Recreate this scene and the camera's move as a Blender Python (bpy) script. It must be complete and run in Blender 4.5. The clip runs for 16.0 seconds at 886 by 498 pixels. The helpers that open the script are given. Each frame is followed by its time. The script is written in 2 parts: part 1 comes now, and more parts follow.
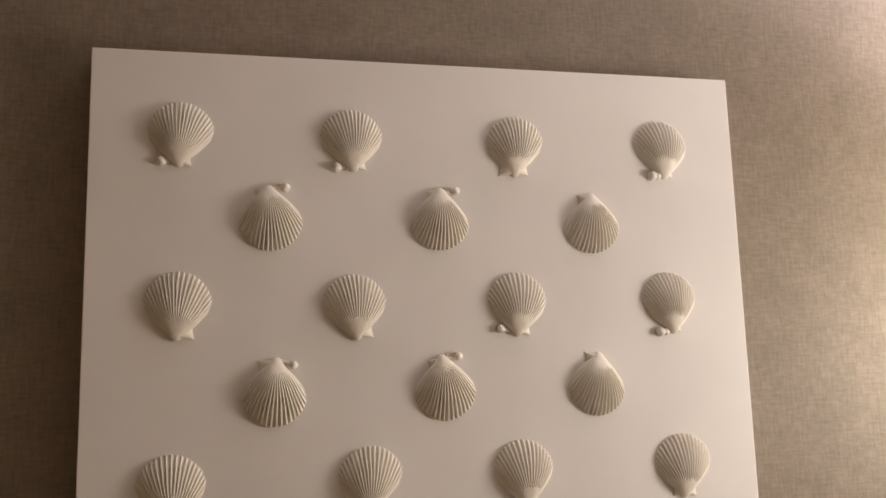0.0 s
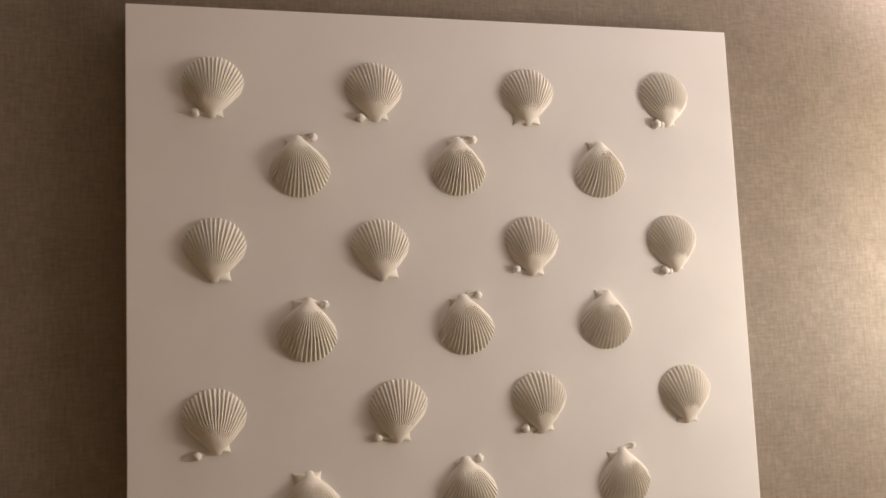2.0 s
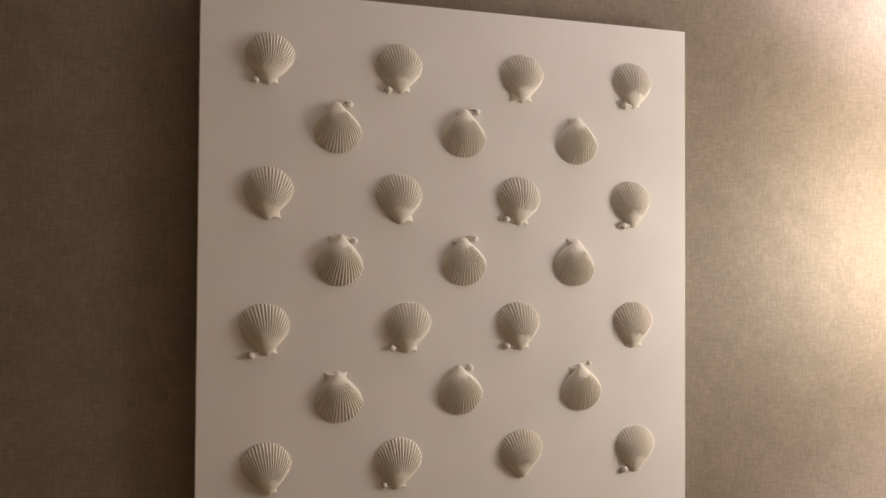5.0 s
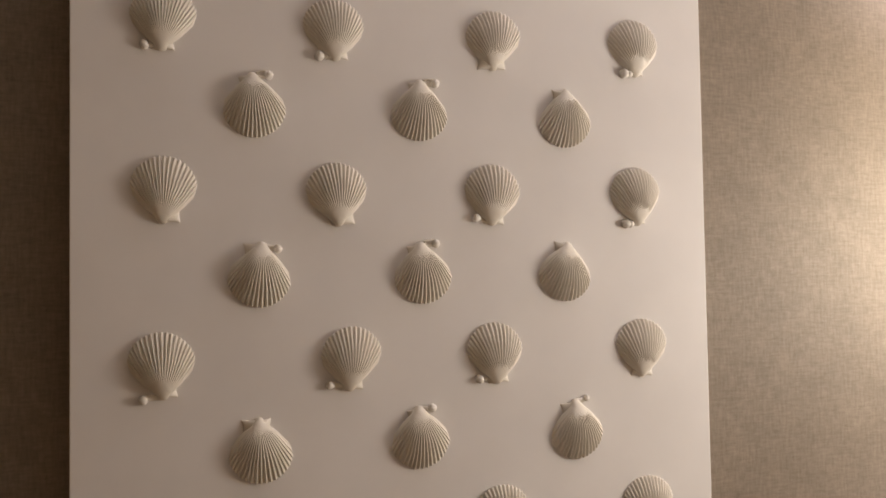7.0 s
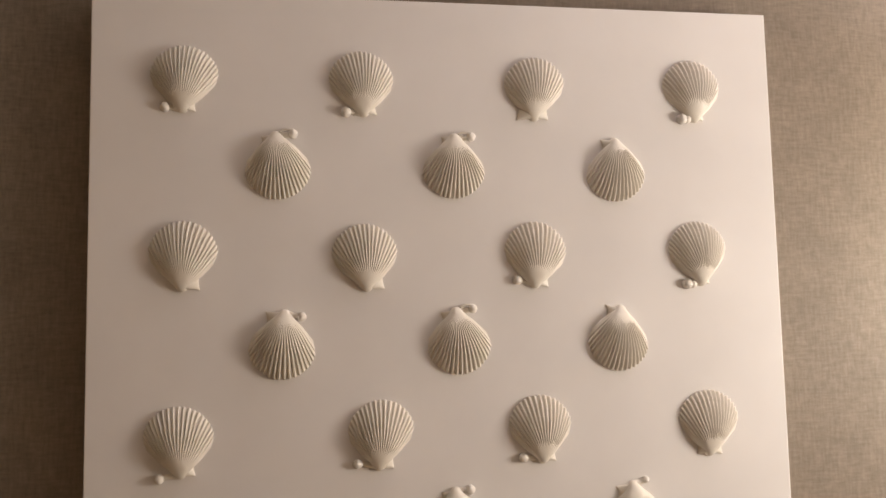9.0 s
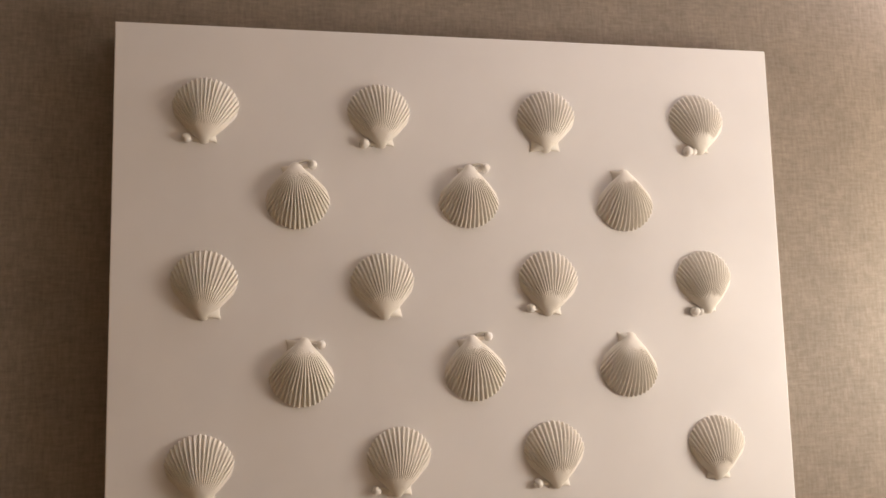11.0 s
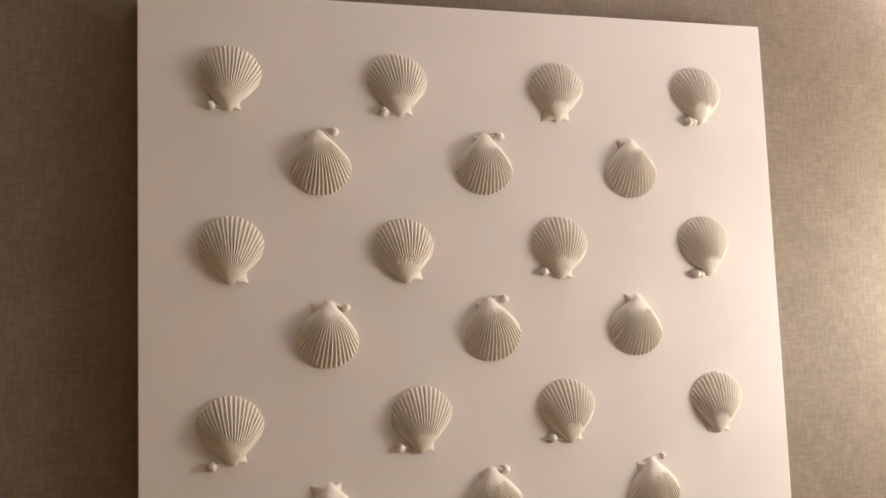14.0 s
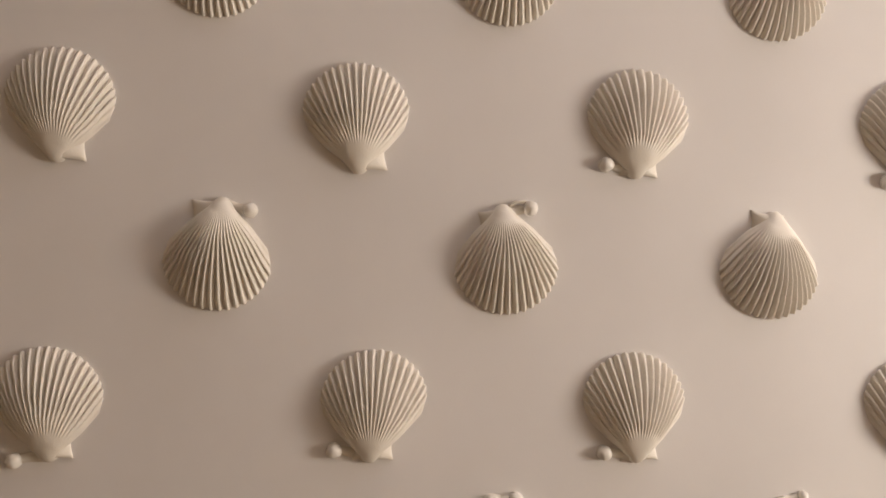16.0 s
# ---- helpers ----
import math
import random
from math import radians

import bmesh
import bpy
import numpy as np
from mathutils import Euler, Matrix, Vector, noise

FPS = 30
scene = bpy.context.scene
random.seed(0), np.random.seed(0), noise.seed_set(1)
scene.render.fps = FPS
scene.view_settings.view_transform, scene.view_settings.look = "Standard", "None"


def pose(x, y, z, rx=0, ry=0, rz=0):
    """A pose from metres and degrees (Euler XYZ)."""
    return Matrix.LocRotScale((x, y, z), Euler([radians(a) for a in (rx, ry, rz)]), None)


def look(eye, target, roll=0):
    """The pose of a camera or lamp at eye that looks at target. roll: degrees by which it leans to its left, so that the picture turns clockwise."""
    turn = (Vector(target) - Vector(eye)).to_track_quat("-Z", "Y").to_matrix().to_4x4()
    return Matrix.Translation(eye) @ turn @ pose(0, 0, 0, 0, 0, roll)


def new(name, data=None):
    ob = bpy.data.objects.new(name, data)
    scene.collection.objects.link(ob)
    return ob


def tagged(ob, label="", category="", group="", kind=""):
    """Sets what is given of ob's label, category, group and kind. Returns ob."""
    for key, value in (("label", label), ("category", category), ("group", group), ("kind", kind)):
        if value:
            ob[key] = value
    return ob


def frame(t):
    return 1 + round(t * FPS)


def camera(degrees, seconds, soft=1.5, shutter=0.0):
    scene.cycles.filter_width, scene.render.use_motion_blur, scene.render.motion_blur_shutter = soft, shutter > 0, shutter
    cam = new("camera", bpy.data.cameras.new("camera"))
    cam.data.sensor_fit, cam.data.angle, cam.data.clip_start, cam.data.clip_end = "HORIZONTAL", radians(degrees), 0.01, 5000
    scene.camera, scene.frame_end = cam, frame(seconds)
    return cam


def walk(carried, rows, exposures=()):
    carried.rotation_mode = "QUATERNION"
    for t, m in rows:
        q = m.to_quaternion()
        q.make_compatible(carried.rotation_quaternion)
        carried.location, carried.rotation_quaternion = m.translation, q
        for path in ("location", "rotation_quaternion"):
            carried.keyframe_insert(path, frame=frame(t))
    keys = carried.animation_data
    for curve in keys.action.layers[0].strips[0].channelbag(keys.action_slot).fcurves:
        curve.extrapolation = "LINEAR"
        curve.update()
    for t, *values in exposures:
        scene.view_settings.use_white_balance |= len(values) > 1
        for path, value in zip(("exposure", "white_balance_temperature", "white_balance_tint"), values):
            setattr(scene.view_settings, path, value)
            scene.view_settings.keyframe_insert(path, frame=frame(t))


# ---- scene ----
cam = camera(54.5, 16.0, soft=1.6)
EXPOSURES = [(0.0, -0.04), (1.0, -0.01), (1.5, 0.02), (2.0, 0.1), (3.0, 0.06), (4.0, -0.08), (4.7, -0.08), (7.0, -0.18), (7.5, -0.04), (9.0, 0.15), (11.5, 0.26), (12.0, 0.31), (12.5, 0.42), (13.0, 0.33), (13.5, 0.25), (14.0, 0.29), (14.6, 0.3), (15.0, 0.14), (15.5, 0.16), (16.0, 0.08)]
PATH = [
    (0, (-0.216, -1.0, 1.511), (0.211, 0.93, 1.814), -1.6),
    (0.5, (-0.224, -0.987, 1.523), (0.231, 0.919, 1.925), -2.5),
    (1, (-0.245, -0.98, 1.518), (0.219, 0.931, 1.885), -1.6),
    (1.5, (-0.255, -0.987, 1.506), (0.21, 0.935, 1.805), -1.9),
    (2, (-0.28, -1.047, 1.487), (0.195, 0.884, 1.693), -2.4),
    (2.3, (-0.293, -1.090, 1.481), (0.180, 0.849, 1.618), -1.7),
    (2.5, (-0.322, -1.129, 1.484), (0.18, 0.805, 1.572), -1.7),
    (3, (-0.324, -1.253, 1.486), (0.151, 0.689, 1.518), -1.8),
    (3.5, (-0.346, -1.309, 1.469), (0.123, 0.635, 1.501), -0.9),
    (4, (-0.383, -1.315, 1.489), (0.111, 0.622, 1.53), -0.0),
    (4.5, (-0.41, -1.324, 1.484), (0.122, 0.602, 1.554), 0.1),
    (4.7, (-0.435, -1.314, 1.495), (0.157, 0.596, 1.537), 0.3),
    (6.8, (-0.271, -1.026, 1.484), (0.27, 0.899, 1.543), -0.2),
    (7, (-0.262, -1.027, 1.493), (0.284, 0.896, 1.567), -0.9),
    (7.5, (-0.192, -1.011, 1.499), (0.26, 0.933, 1.628), -1.6),
    (8, (-0.161, -0.987, 1.505), (0.198, 0.976, 1.64), -1.6),
    (8.5, (-0.161, -0.969, 1.507), (0.145, 1.001, 1.657), -1.4),
    (9, (-0.168, -0.968, 1.516), (0.147, 0.998, 1.703), -1.2),
    (9.2, (-0.17, -0.97, 1.517), (0.156, 0.992, 1.724), -1.1),
    (11.3, (-0.248, -0.985, 1.524), (0.152, 0.958, 1.772), -1.5),
    (11.5, (-0.284, -0.995, 1.508), (0.15, 0.939, 1.772), -1.6),
    (12, (-0.306, -0.994, 1.503), (0.162, 0.938, 1.727), -1.2),
    (12.5, (-0.314, -0.979, 1.507), (0.18, 0.952, 1.68), -1.6),
    (13, (-0.32, -0.987, 1.5), (0.195, 0.938, 1.674), -1.8),
    (13.5, (-0.322, -0.996, 1.504), (0.197, 0.928, 1.675), -1.9),
    (14, (-0.313, -0.991, 1.505), (0.19, 0.936, 1.691), -2.0),
    (14.5, (-0.31, -0.947, 1.495), (0.199, 0.981, 1.651), -1.7),
    (14.6, (-0.296, -0.915, 1.482), (0.199, 1.016, 1.64), -1.7),
    (14.7, (-0.287, -0.877, 1.491), (0.211, 1.057, 1.594), -1.3),
    (14.8, (-0.287, -0.843, 1.509), (0.238, 1.086, 1.537), -1.1),
    (14.9, (-0.29, -0.793, 1.489), (0.287, 1.122, 1.489), -1.4),
    (15, (-0.247, -0.775, 1.486), (0.231, 1.166, 1.436), -0.9),
    (15.2, (-0.215, -0.742, 1.52), (0.169, 1.218, 1.43), 0.4),
    (15.3, (-0.193, -0.735, 1.518), (0.129, 1.238, 1.481), 1.0),
    (15.5, (-0.164, -0.686, 1.506), (0.109, 1.295, 1.554), 1.2),
    (15.8, (-0.108, -0.611, 1.508), (0.087, 1.380, 1.529), 1.4),
    (16, (-0.088, -0.594, 1.497), (0.07, 1.399, 1.54), 1.0),
]
walk(cam, [(t, look(eye, target, roll)) for t, eye, target, roll in PATH], EXPOSURES)

# ---- world and light: one shaded lamp beside the panel, the rest is bounce in a closed room ----
world = bpy.data.worlds.new("world")
scene.world = world
world.use_nodes = True
world.node_tree.nodes["Background"].inputs[0].default_value = (1.0, 0.85, 0.7, 1)
world.node_tree.nodes["Background"].inputs[1].default_value = 0.015

LAMP = (1.10, -0.50, 1.55)


def lamp(name, kind, place, watts, colour, size):
    data = bpy.data.lights.new(name, kind)
    data.energy, data.color, data.shadow_soft_size = watts, colour, size
    ob = new(name, data)
    ob.location = place
    return ob


lamp("lamp_shade_glow", "POINT", (1.13, -0.53, 1.49), 35.5, (1.0, 0.890, 0.780), 0.18)
side = lamp("lamp_shade_side", "SPOT", LAMP, 31.0, (1.0, 0.85, 0.66), 0.08)
side.rotation_euler = (radians(99), 0, radians(3))
side.data.spot_size, side.data.spot_blend = radians(98), 0.88
for tag, z, turn, watts in (("upper", 0.06, 180, 94.0), ("lower", -0.10, 0, 21.0)):
    ob = lamp("lamp_" + tag + "_opening", "SPOT", (LAMP[0] - 0.12, LAMP[1] + 0.19, LAMP[2] + z), watts, (0.98, 0.90, 1.0), 0.09)
    ob.rotation_euler = (radians(turn), 0, 0)
    ob.data.spot_size, ob.data.spot_blend = radians(124), 0.75


# ---- materials ----
def material(name):
    m = bpy.data.materials.new(name)
    m.use_nodes = True
    t = m.node_tree
    return m, t, t.nodes["Principled BSDF"]


def node(t, kind, **inputs):
    n = t.nodes.new(kind)
    for k, v in inputs.items():
        n.inputs[k.replace("_", " ")].default_value = v
    return n


def noise_at(t, scale, size, detail=3.0, rough=0.55):
    """Noise on the object's own metres, stretched by scale."""
    co = t.nodes.new("ShaderNodeTexCoord")
    mp = t.nodes.new("ShaderNodeMapping")
    mp.inputs["Scale"].default_value = scale
    n = node(t, "ShaderNodeTexNoise", Scale=size, Detail=detail, Roughness=rough)
    t.links.new(co.outputs["Object"], mp.inputs["Vector"])
    t.links.new(mp.outputs["Vector"], n.inputs["Vector"])
    return n.outputs["Fac"]


def ramp(t, fac, stops):
    r = t.nodes.new("ShaderNodeValToRGB")
    t.links.new(fac, r.inputs["Fac"])
    while len(r.color_ramp.elements) < len(stops):
        r.color_ramp.elements.new(0.5)
    for e, (p, c) in zip(r.color_ramp.elements, stops):
        e.position, e.color = p, (*c, 1)
    return r.outputs["Color"]


def grey(v):
    return (v, v, v)


def maths(t, op, a, b):
    n = t.nodes.new("ShaderNodeMath")
    n.operation = op
    for i, v in enumerate((a, b)):
        if isinstance(v, (int, float)):
            n.inputs[i].default_value = v
        else:
            t.links.new(v, n.inputs[i])
    return n.outputs[0]


def mixed(t, mode, fac, a, b):
    n = t.nodes.new("ShaderNodeMix")
    n.data_type, n.blend_type = "RGBA", mode
    n.inputs[0].default_value = fac
    t.links.new(a, n.inputs[6])
    t.links.new(b, n.inputs[7])
    return n.outputs[2]


def bumped(t, shader, height, strength, distance):
    b = node(t, "ShaderNodeBump", Strength=strength, Distance=distance)
    t.links.new(height, b.inputs["Height"])
    t.links.new(b.outputs["Normal"], shader.inputs["Normal"])


def linen():
    """Woven wallcovering: crossing slubby threads with a faint sheen."""
    m, t, p = material("linen_wallcovering")
    weft = noise_at(t, (48, 1, 270), 1.0, 3.0, 0.65)
    warp = noise_at(t, (250, 1, 42), 1.0, 3.0, 0.65)
    fine = noise_at(t, (800, 1, 800), 1.0, 2.0)
    slub = noise_at(t, (130, 1, 120), 1.0, 4.0, 0.6)
    patch = noise_at(t, (16, 1, 16), 1.0, 3.0)
    weave = maths(t, "ADD", maths(t, "MULTIPLY", weft, 0.5), maths(t, "MULTIPLY", warp, 0.5))
    weave = maths(t, "ADD", maths(t, "MULTIPLY", weave, 0.76), maths(t, "MULTIPLY", slub, 0.18))
    weave = maths(t, "ADD", weave, maths(t, "MULTIPLY", fine, 0.06))
    c = ramp(t, weave, [(0.36, (0.163, 0.131, 0.100)), (0.50, (0.214, 0.175, 0.136)), (0.64, (0.264, 0.220, 0.178))])
    c = mixed(t, "MULTIPLY", 1.0, c, ramp(t, patch, [(0.3, grey(0.90)), (0.7, grey(1.08))]))
    t.links.new(c, p.inputs["Base Color"])
    r = ramp(t, weave, [(0.35, grey(0.60)), (0.65, grey(0.50))])
    t.links.new(r, p.inputs["Roughness"])
    p.inputs["Specular IOR Level"].default_value = 0.50
    p.inputs["Specular Tint"].default_value = (1.0, 0.94, 0.85, 1)
    bumped(t, p, weave, 0.20, 0.0010)
    return m


def painted(name, colour, rough, grain=0.0002):
    """Brushed or sprayed paint with faint blotches and a fine skin."""
    m, t, p = material(name)
    blotch = noise_at(t, (7, 7, 7), 1.0, 4.0)
    skin = noise_at(t, (700, 700, 700), 1.0, 2.0)
    lo, hi = [tuple(v * k for v in colour) for k in (0.965, 1.015)]
    t.links.new(ramp(t, blotch, [(0.35, lo), (0.65, hi)]), p.inputs["Base Color"])
    t.links.new(ramp(t, blotch, [(0.3, grey(rough - 0.05)), (0.7, grey(rough + 0.06))]), p.inputs["Roughness"])
    bumped(t, p, skin, 0.25, grain)
    return m


LINEN = linen()
PANEL = painted("white_satin_paint", (0.80, 0.778, 0.768), 0.50)
SHELL = painted("chalky_white_paint", (0.820, 0.780, 0.710), 0.46, 0.0004)
PEARL = painted("pearl_white", (0.84, 0.81, 0.765), 0.26, 0.0001)
PLASTER = painted("cream_plaster", (0.62, 0.505, 0.35), 0.8, 0.0005)
CEILING = painted("ceiling_white", (0.75, 0.72, 0.67), 0.85, 0.0005)
CARPET = painted("beige_carpet", (0.28, 0.21, 0.145), 0.95, 0.004)


# ---- building helpers ----
def mesh_of(name, bm, mat, smooth=False):
    me = bpy.data.meshes.new(name)
    bm.to_mesh(me)
    bm.free()
    me.materials.append(mat)
    if smooth:
        me.polygons.foreach_set("use_smooth", [True] * len(me.polygons))
    return me


def part(name, bm, mat, parent=None, label="", smooth=False):
    ob = new(name, mesh_of(name, bm, mat, smooth))
    ob.parent = parent
    return tagged(ob, label)


def box(lo, hi, bevel=0.0, segments=2):
    bm = bmesh.new()
    bmesh.ops.create_cube(bm, size=1.0)
    for v in bm.verts:
        v.co = [(a + b) / 2 + c * (b - a) for a, b, c in zip(lo, hi, v.co)]
    if bevel:
        bmesh.ops.bevel(bm, geom=bm.edges[:], offset=bevel, segments=segments, affect="EDGES", profile=0.5)
    return bm


# ---- the room ----
WALL_Y = 0.037
X0, X1, Y0, TOP = -2.2, 1.9, -3.2, 2.6
T = 0.12
for name, lo, hi, mat, label, cat in (
    ("wall_north", (X0 - T, WALL_Y, -T), (X1 + T, WALL_Y + T, TOP + T), LINEN, "taupe linen wallcovering lit by a lamp", "wall"),
    ("wall_south", (X0 - T, Y0 - T, -T), (X1 + T, Y0, TOP + T), PLASTER, "plain cream plaster wall", "wall"),
    ("wall_west", (X0 - T, Y0, -T), (X0, WALL_Y, TOP + T), PLASTER, "plain cream plaster wall", "wall"),
    ("wall_east", (X1, Y0, -T), (X1 + T, WALL_Y, TOP + T), PLASTER, "plain cream plaster wall", "wall"),
    ("floor", (X0, Y0, -T), (X1, WALL_Y, 0.0), CARPET, "plain beige carpet floor", "floor"),
    ("ceiling", (X0, Y0, TOP), (X1, WALL_Y, TOP + T), CEILING, "plain white ceiling", "ceiling"),
):
    tagged(part(name, box(lo, hi), mat), label, cat, kind="structure")

# ---- the wall art: a square white panel with twenty-five scallop shells ----
art = tagged(new("shell_wall_art"), "square white panel with painted scallop shells on linen wall", "wall art")
art.location = (0, 0, 1.5)
part("panel", box((-0.4, 0, -0.4), (0.4, WALL_Y + 0.0004, 0.4), 0.0012), PANEL, art, "smooth white satin panel")

RING, ARM, BACK = 0.0369, 0.0448, 0.0080


def eased(a, b, x):
    x = min(max((x - a) / (b - a), 0.0), 1.0)
    return x * x * (3 - 2 * x)


def bent(x, points):
    """Height through a few (place, value) points, eased between them."""
    x = min(max(x, points[0][0]), points[-1][0])
    for k, ((a, p), (b, q)) in enumerate(zip(points, points[1:])):
        if x <= b:
            o = points[max(k - 1, 0)]
            n = points[min(k + 2, len(points) - 1)]
            m0, m1 = (q - o[1]) / (b - o[0]), (n[1] - p) / (n[0] - a)
            s, w = (x - a) / (b - a), b - a
            return (2 * s ** 3 - 3 * s * s + 1) * p + (s ** 3 - 2 * s * s + s) * w * m0 + (3 * s * s - 2 * s ** 3) * q + (s ** 3 - s * s) * w * m1


def fan(seed, ribs, rise, spread, early):
    """One scallop valve: a ribbed dome that spreads from its blunt beak; x across, z along, -y towards the room."""
    rnd = random.Random(seed)
    lean, wob, step = rnd.uniform(-0.04, 0.04), rnd.uniform(0, 6), rnd.uniform(0.72, 0.86)
    start, crown = rnd.uniform(0.16, 0.22) + early, rnd.uniform(0.37, 0.43)
    across, along = ribs * 9, 64
    profile = ((0.0, 0.14), (0.03, 0.37), (0.09, 0.59), (0.20, 0.82), (0.33, 0.97), (crown + 0.02, 1.0), (0.66, 0.82), (0.84, 0.50), (0.95, 0.24), (1.0, 0.07))
    verts, faces = [], []
    for j in range(-1, along + 3):
        u = min(max(j / along, 0.0), 1.0)
        for i in range(across + 1):
            v = 2 * i / across - 1
            phi = spread * v * (0.82 + 0.18 * eased(0.0, 0.60, u))
            end = spread * v
            reach = ARM * math.cos(end) + math.sqrt(RING ** 2 - (ARM * math.sin(end)) ** 2)
            reach *= (1 + lean * v + 0.008 * math.sin(2.3 * v + wob)) * (1 - 0.10 * eased(0.80, 1.02, abs(v)) ** 1.3)
            at = ribs * (v + 0.05 * v ** 3 + 0.010 * math.sin(5 * v + wob) + 0.004 * math.sin(9 * u + wob + 7 * v)) / 2
            rib = (0.5 + 0.5 * math.cos(2 * math.pi * at)) ** 0.68
            side = 1 - 0.85 * eased(0.80, 0.99, abs(v))
            begin = start + 0.07 * v * v + 0.012 * math.sin(11 * v + wob)
            amp = 0.0043 * (0.36 * eased(begin - 0.05, begin + 0.14, u) + 0.64 * eased(begin, 0.74, u)) * side * (1 - 0.4 * eased(0.93, 1.0, u))
            round_off = (1 - v * v) ** (0.60 + 0.18 * eased(0.08, 0.42, u)) if abs(v) < 1 else 0.0
            low = 0.24 - 0.18 * eased(0.25, 0.75, u)
            dome = rise * bent(u, profile) * (low + (1 - low) * round_off)
            dome += 0.0004 * eased(step - 0.012, step + 0.012, u) * (1 - eased(step, 1.0, u)) * round_off
            y = dome + amp * (rib - 0.5) * (0.4 + 0.6 * round_off) + 0.0004 * noise.noise((7 * u, 5 * v * u, seed * 3.7)) * round_off
            y += 0.00013 * rib * side * eased(begin, 0.6, u) * math.sin(150 * u + 5 * noise.noise((6 * u, 4 * v, seed * 1.9)))
            r = BACK * 1.0 + (reach - BACK) * u
            r *= 1 + 0.020 * (rib - 0.5) * side * eased(0.7, 1.0, u)
            if j == -1:
                y = -0.0004
            if j == along + 1:
                y *= 0.4
            if j == along + 2:
                y, r = -0.0004, r * 0.99
            verts.append((r * math.sin(phi), -max(y, -0.0004), r * math.cos(phi) - BACK - 0.0030 * (1 - v * v) * (1 - eased(0.0, 0.12, u))))
    n = across + 1
    for j in range(along + 3):
        for i in range(across):
            a = j * n + i
            faces.append((a, a + 1, a + n + 1, a + n))
    # skirts down both straight flanks
    for i, flip in ((0, False), (across, True)):
        base = len(verts)
        for j in range(along + 2):
            x, y, z = verts[j * n + i]
            verts.append((x, 0.0004, z))
        for j in range(along + 1):
            q = (j * n + i, (j + 1) * n + i, base + j + 1, base + j)
            faces.append(q[::-1] if flip else q)
    me = bpy.data.meshes.new("shell")
    me.from_pydata(verts, [], faces)
    me.materials.append(SHELL)
    me.polygons.foreach_set("use_smooth", [True] * len(me.polygons))
    bm = bmesh.new()
    bm.from_mesh(me)
    bmesh.ops.recalc_face_normals(bm, faces=bm.faces[:])
    bm.to_mesh(me)
    bm.free()
    return me


def ear(side, wide, flare, seed, high=1.0, drop=0.0):
    """A hinge ear: a small flared plate between the beak and the flank, dished, with a worn outer edge."""
    bm = bmesh.new()
    na, nb = 10, 7
    top = [[None] * (nb + 1) for _ in range(na + 1)]
    for i in range(na + 1):
        a = i / na
        for j in range(nb + 1):
            b = j / nb
            x = wide * a * (1 + 0.06 * flare * (1 - b) - 0.09 * math.sin(math.pi * b) * a)
            foot = -0.0004 + drop * a - 0.0010 * flare * a * a + 0.0006 * math.sin(math.pi * a)
            z = foot + (0.0045 + 0.0125 * a * wide / 0.014 - foot) * b
            h = 0.0046 * (1 - a) ** 0.9 + 0.0026 + 0.0008 * math.sin(math.pi * a) + 0.0003 * noise.noise((6 * a, 6 * b, seed))
            h *= 0.45 + 0.55 * math.sin(math.pi * min(0.12 + 0.75 * b, 1.0))
            h *= 1 - 0.35 * a ** 6
            top[i][j] = bm.verts.new((side * x, -h * high, z))
    for i in range(na):
        for j in range(nb):
            bm.faces.new((top[i][j], top[i + 1][j], top[i + 1][j + 1], top[i][j + 1]))
    rim = [top[i][0] for i in range(na + 1)] + [top[na][j] for j in range(1, nb + 1)]
    low = [bm.verts.new((v.co.x * 1.03, 0.0004, v.co.z - 0.0002)) for v in rim]
    mid = [bm.verts.new((v.co.x * 1.03, v.co.y * 0.6, v.co.z - 0.0003)) for v in rim]
    for k in range(len(rim) - 1):
        bm.faces.new((rim[k], mid[k], mid[k + 1], rim[k + 1]))
        bm.faces.new((mid[k], low[k], low[k + 1], mid[k + 1]))
    bmesh.ops.recalc_face_normals(bm, faces=bm.faces[:])
    return bm


def bead(size, seed):
    """A slightly lumpy pearl in a small collar of glue."""
    bm = bmesh.new()
    bmesh.ops.create_uvsphere(bm, u_segments=18, v_segments=12, radius=size)
    for v in bm.verts:
        v.co *= 1 + 0.16 * noise.noise(v.co * 260 + Vector((seed, 0, 0)))
        v.co.y -= size * 0.50
    if size > 0.0059:
        twin = bmesh.ops.create_uvsphere(bm, u_segments=14, v_segments=10, radius=size * 0.78)["verts"]
        for v in twin:
            v.co += Vector((size * 1.15, -size * 0.40, -size * 0.12))
    bmesh.ops.create_cone(bm, cap_ends=True, segments=16, radius1=size * 1.05, radius2=size * 0.72, depth=size * 0.35,
                          matrix=Matrix.Translation((0, -size * 0.14, 0)) @ Matrix.Rotation(radians(90), 4, "X"))
    return bm


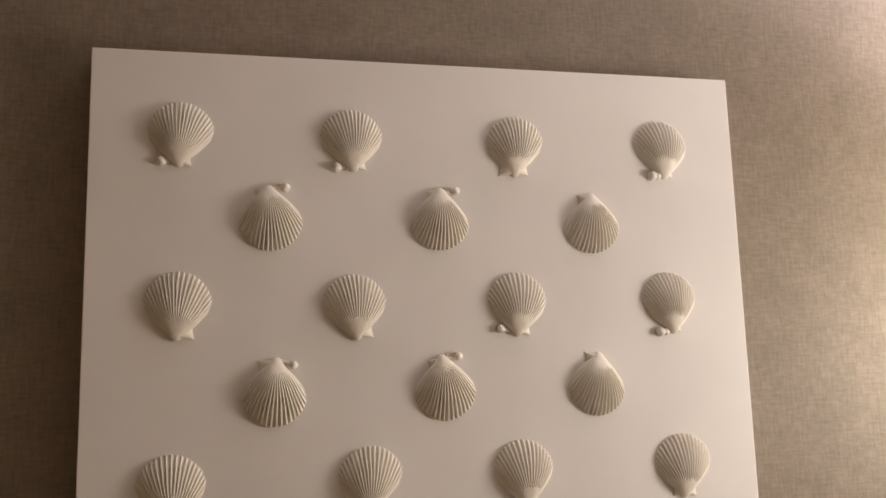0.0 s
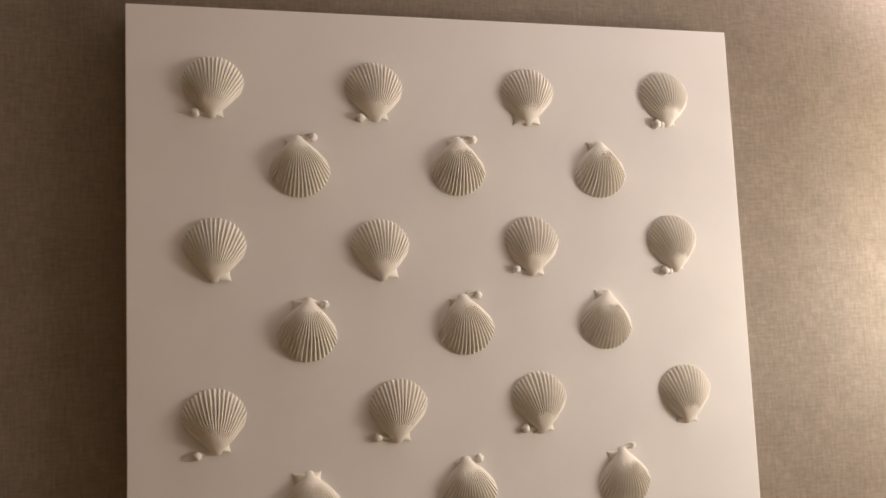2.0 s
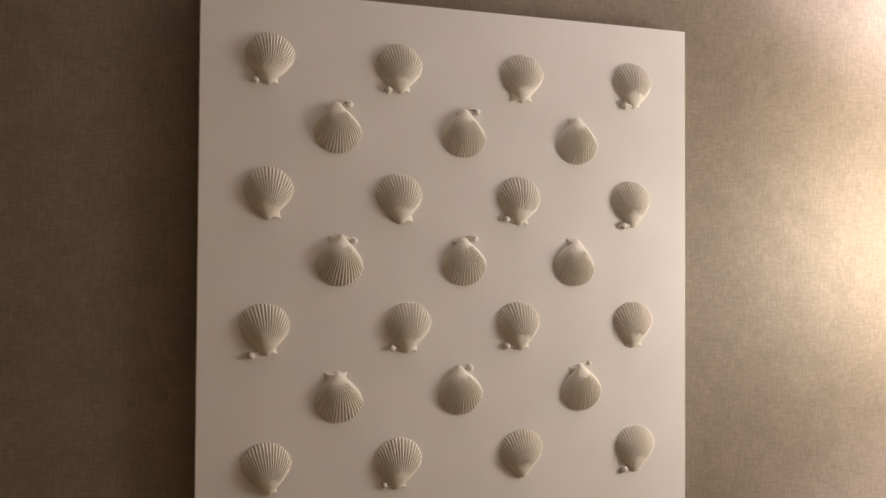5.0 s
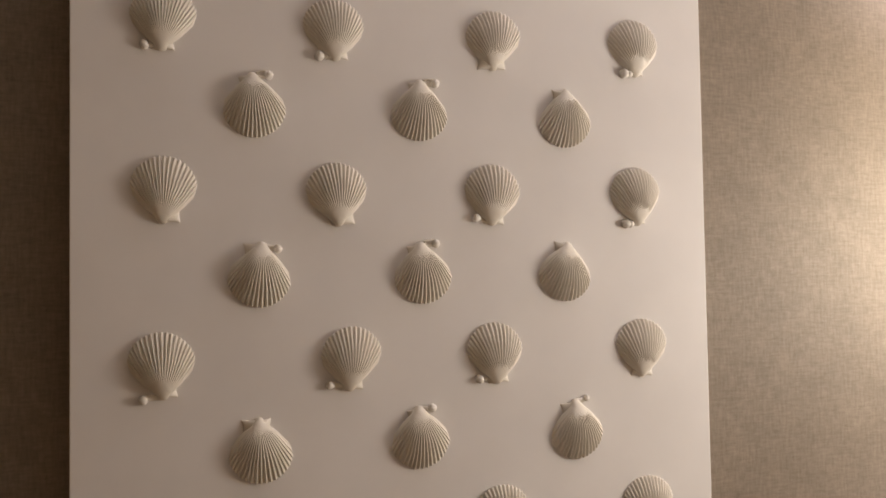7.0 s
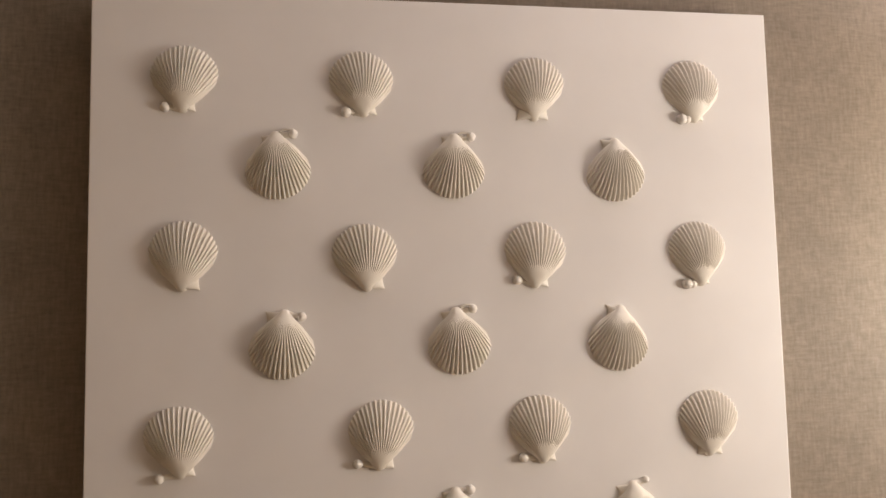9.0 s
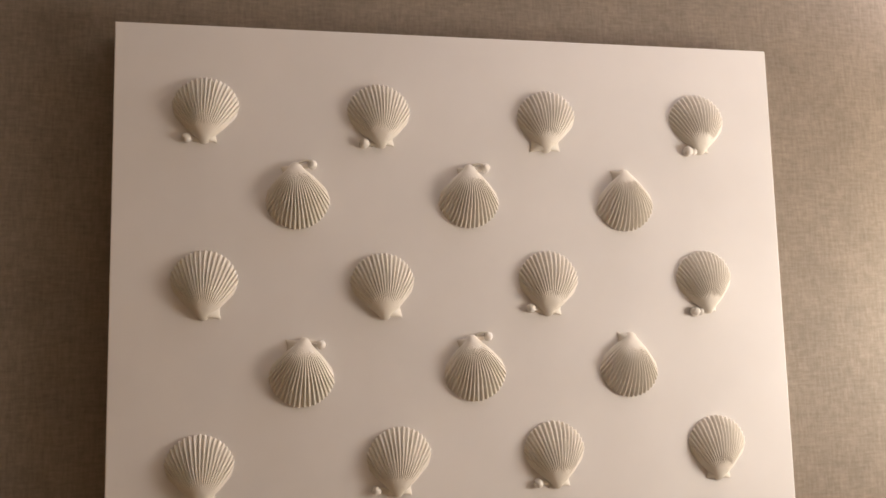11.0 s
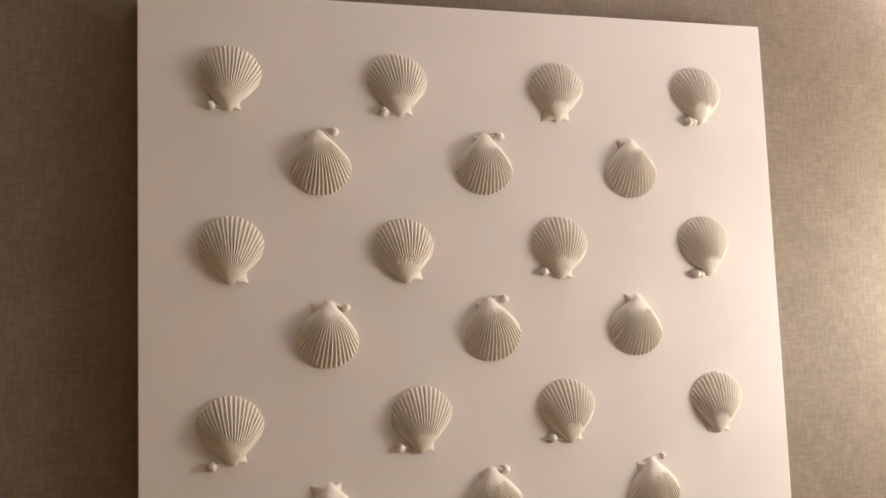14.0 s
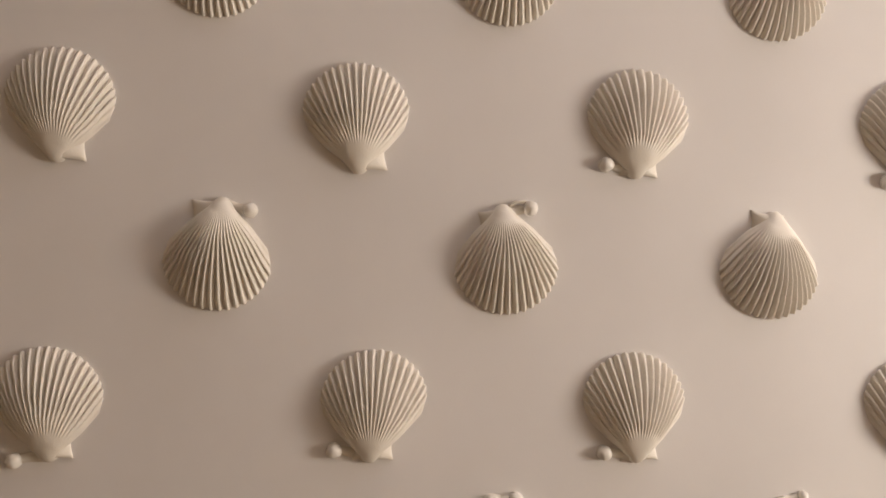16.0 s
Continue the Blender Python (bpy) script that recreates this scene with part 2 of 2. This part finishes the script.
def rod(path, thick, end=None):
    """A thin tapering rod along a few points, lying on the panel."""
    bm, rings = bmesh.new(), []
    for i, p in enumerate(path):
        a, b = Vector(path[max(i - 1, 0)]), Vector(path[min(i + 1, len(path) - 1)])
        way = (b - a).normalized()
        s = way.cross(Vector((0, 1, 0))).normalized()
        q = s.cross(way)
        w = thick + ((thick if end is None else end) - thick) * i / (len(path) - 1)
        rings.append([bm.verts.new(Vector(p) + w * (s * math.cos(g) + q * math.sin(g))) for g in (k * math.pi / 4 for k in range(8))])
    for r, s in zip(rings, rings[1:]):
        for k in range(8):
            bm.faces.new((r[k], r[(k + 1) % 8], s[(k + 1) % 8], s[k]))
    bm.faces.new(rings[0]), bm.faces.new(rings[-1])
    bmesh.ops.recalc_face_normals(bm, faces=bm.faces[:])
    return bm


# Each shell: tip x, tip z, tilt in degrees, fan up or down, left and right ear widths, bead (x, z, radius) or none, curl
UP, DOWN = 0, 180
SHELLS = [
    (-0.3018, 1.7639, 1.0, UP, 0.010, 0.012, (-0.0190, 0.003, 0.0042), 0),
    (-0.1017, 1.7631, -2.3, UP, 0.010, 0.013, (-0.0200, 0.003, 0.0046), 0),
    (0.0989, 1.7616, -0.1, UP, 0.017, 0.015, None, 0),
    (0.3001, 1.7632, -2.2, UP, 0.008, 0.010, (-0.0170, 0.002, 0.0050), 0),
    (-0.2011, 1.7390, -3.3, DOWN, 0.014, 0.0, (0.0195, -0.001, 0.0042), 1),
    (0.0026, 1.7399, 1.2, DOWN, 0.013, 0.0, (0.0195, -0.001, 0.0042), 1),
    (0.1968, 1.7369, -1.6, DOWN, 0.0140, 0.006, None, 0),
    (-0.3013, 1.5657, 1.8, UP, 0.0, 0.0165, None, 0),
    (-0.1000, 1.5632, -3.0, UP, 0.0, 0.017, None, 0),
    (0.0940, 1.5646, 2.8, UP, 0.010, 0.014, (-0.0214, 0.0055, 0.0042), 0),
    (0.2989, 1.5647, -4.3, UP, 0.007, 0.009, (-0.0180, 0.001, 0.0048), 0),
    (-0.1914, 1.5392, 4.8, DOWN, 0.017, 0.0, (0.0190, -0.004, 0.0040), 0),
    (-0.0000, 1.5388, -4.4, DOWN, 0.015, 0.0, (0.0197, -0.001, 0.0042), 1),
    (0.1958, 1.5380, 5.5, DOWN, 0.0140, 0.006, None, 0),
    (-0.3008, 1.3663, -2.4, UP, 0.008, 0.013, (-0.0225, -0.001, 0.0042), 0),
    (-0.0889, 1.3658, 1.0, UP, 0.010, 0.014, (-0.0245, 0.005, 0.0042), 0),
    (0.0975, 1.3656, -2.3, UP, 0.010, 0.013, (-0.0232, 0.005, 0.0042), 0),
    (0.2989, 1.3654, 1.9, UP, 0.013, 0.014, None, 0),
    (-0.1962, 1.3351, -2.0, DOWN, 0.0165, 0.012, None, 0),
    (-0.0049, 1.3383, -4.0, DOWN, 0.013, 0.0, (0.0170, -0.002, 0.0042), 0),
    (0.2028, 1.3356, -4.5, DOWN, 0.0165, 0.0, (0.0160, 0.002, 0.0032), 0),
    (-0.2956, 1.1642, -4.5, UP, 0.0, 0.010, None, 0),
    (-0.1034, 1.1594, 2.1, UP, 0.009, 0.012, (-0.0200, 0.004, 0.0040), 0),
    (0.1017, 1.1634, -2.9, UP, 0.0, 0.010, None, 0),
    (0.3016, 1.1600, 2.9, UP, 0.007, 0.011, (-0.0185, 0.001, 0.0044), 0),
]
for k, (x, z, tilt, way, left, right, pearl, curl) in enumerate(SHELLS):
    rnd = random.Random(40 + k)
    shell = new("shell", fan(k, rnd.choice((20, 21, 21, 22)), rnd.uniform(0.0160, 0.0180), radians((41.5 if way else 42.5) + rnd.uniform(-1, 1)), 0.0 if way else 0.07))
    shell.parent = art
    s = -1 if way else 1
    shell.matrix_basis = Matrix.Translation((x, 0, z - 1.5)) @ pose(0, 0, 0, 0, way + tilt, 0)
    tagged(shell, "white-painted ribbed scallop shell, hinge " + ("up" if way else "down") + (", glued bead beside it" if pearl else ""))
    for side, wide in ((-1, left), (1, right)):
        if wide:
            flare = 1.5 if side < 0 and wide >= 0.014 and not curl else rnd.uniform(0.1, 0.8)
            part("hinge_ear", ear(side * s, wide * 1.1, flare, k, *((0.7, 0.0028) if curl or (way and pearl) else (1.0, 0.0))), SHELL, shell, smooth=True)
    if pearl:
        px, pz, size = s * pearl[0], s * pearl[1], pearl[2] * 1.25
        drop = part("bead", bead(size, k), PEARL, shell, "glossy white pearl bead", smooth=True)
        drop.location = (px, 0, pz)
        link = [(px * f, 0.0010, pz * f + 0.0012 * math.sin(math.pi * f)) for f in (0.05, 0.25, 0.5, 0.75, 1.0)]
        part("glue_bridge", rod(link, 0.0040, 0.0034), SHELL, shell, "dried white glue", smooth=True)
        if curl:
            arc = [(px * f, -0.0016 - 0.0016 * f, 0.0006 - 0.0044 * math.sin(math.pi * f * 0.78)) for f in (0.22, 0.34, 0.46, 0.58, 0.70, 0.82, 0.94, 1.04)]
            part("hinge_ear", rod(arc, 0.0012), SHELL, shell, smooth=True)
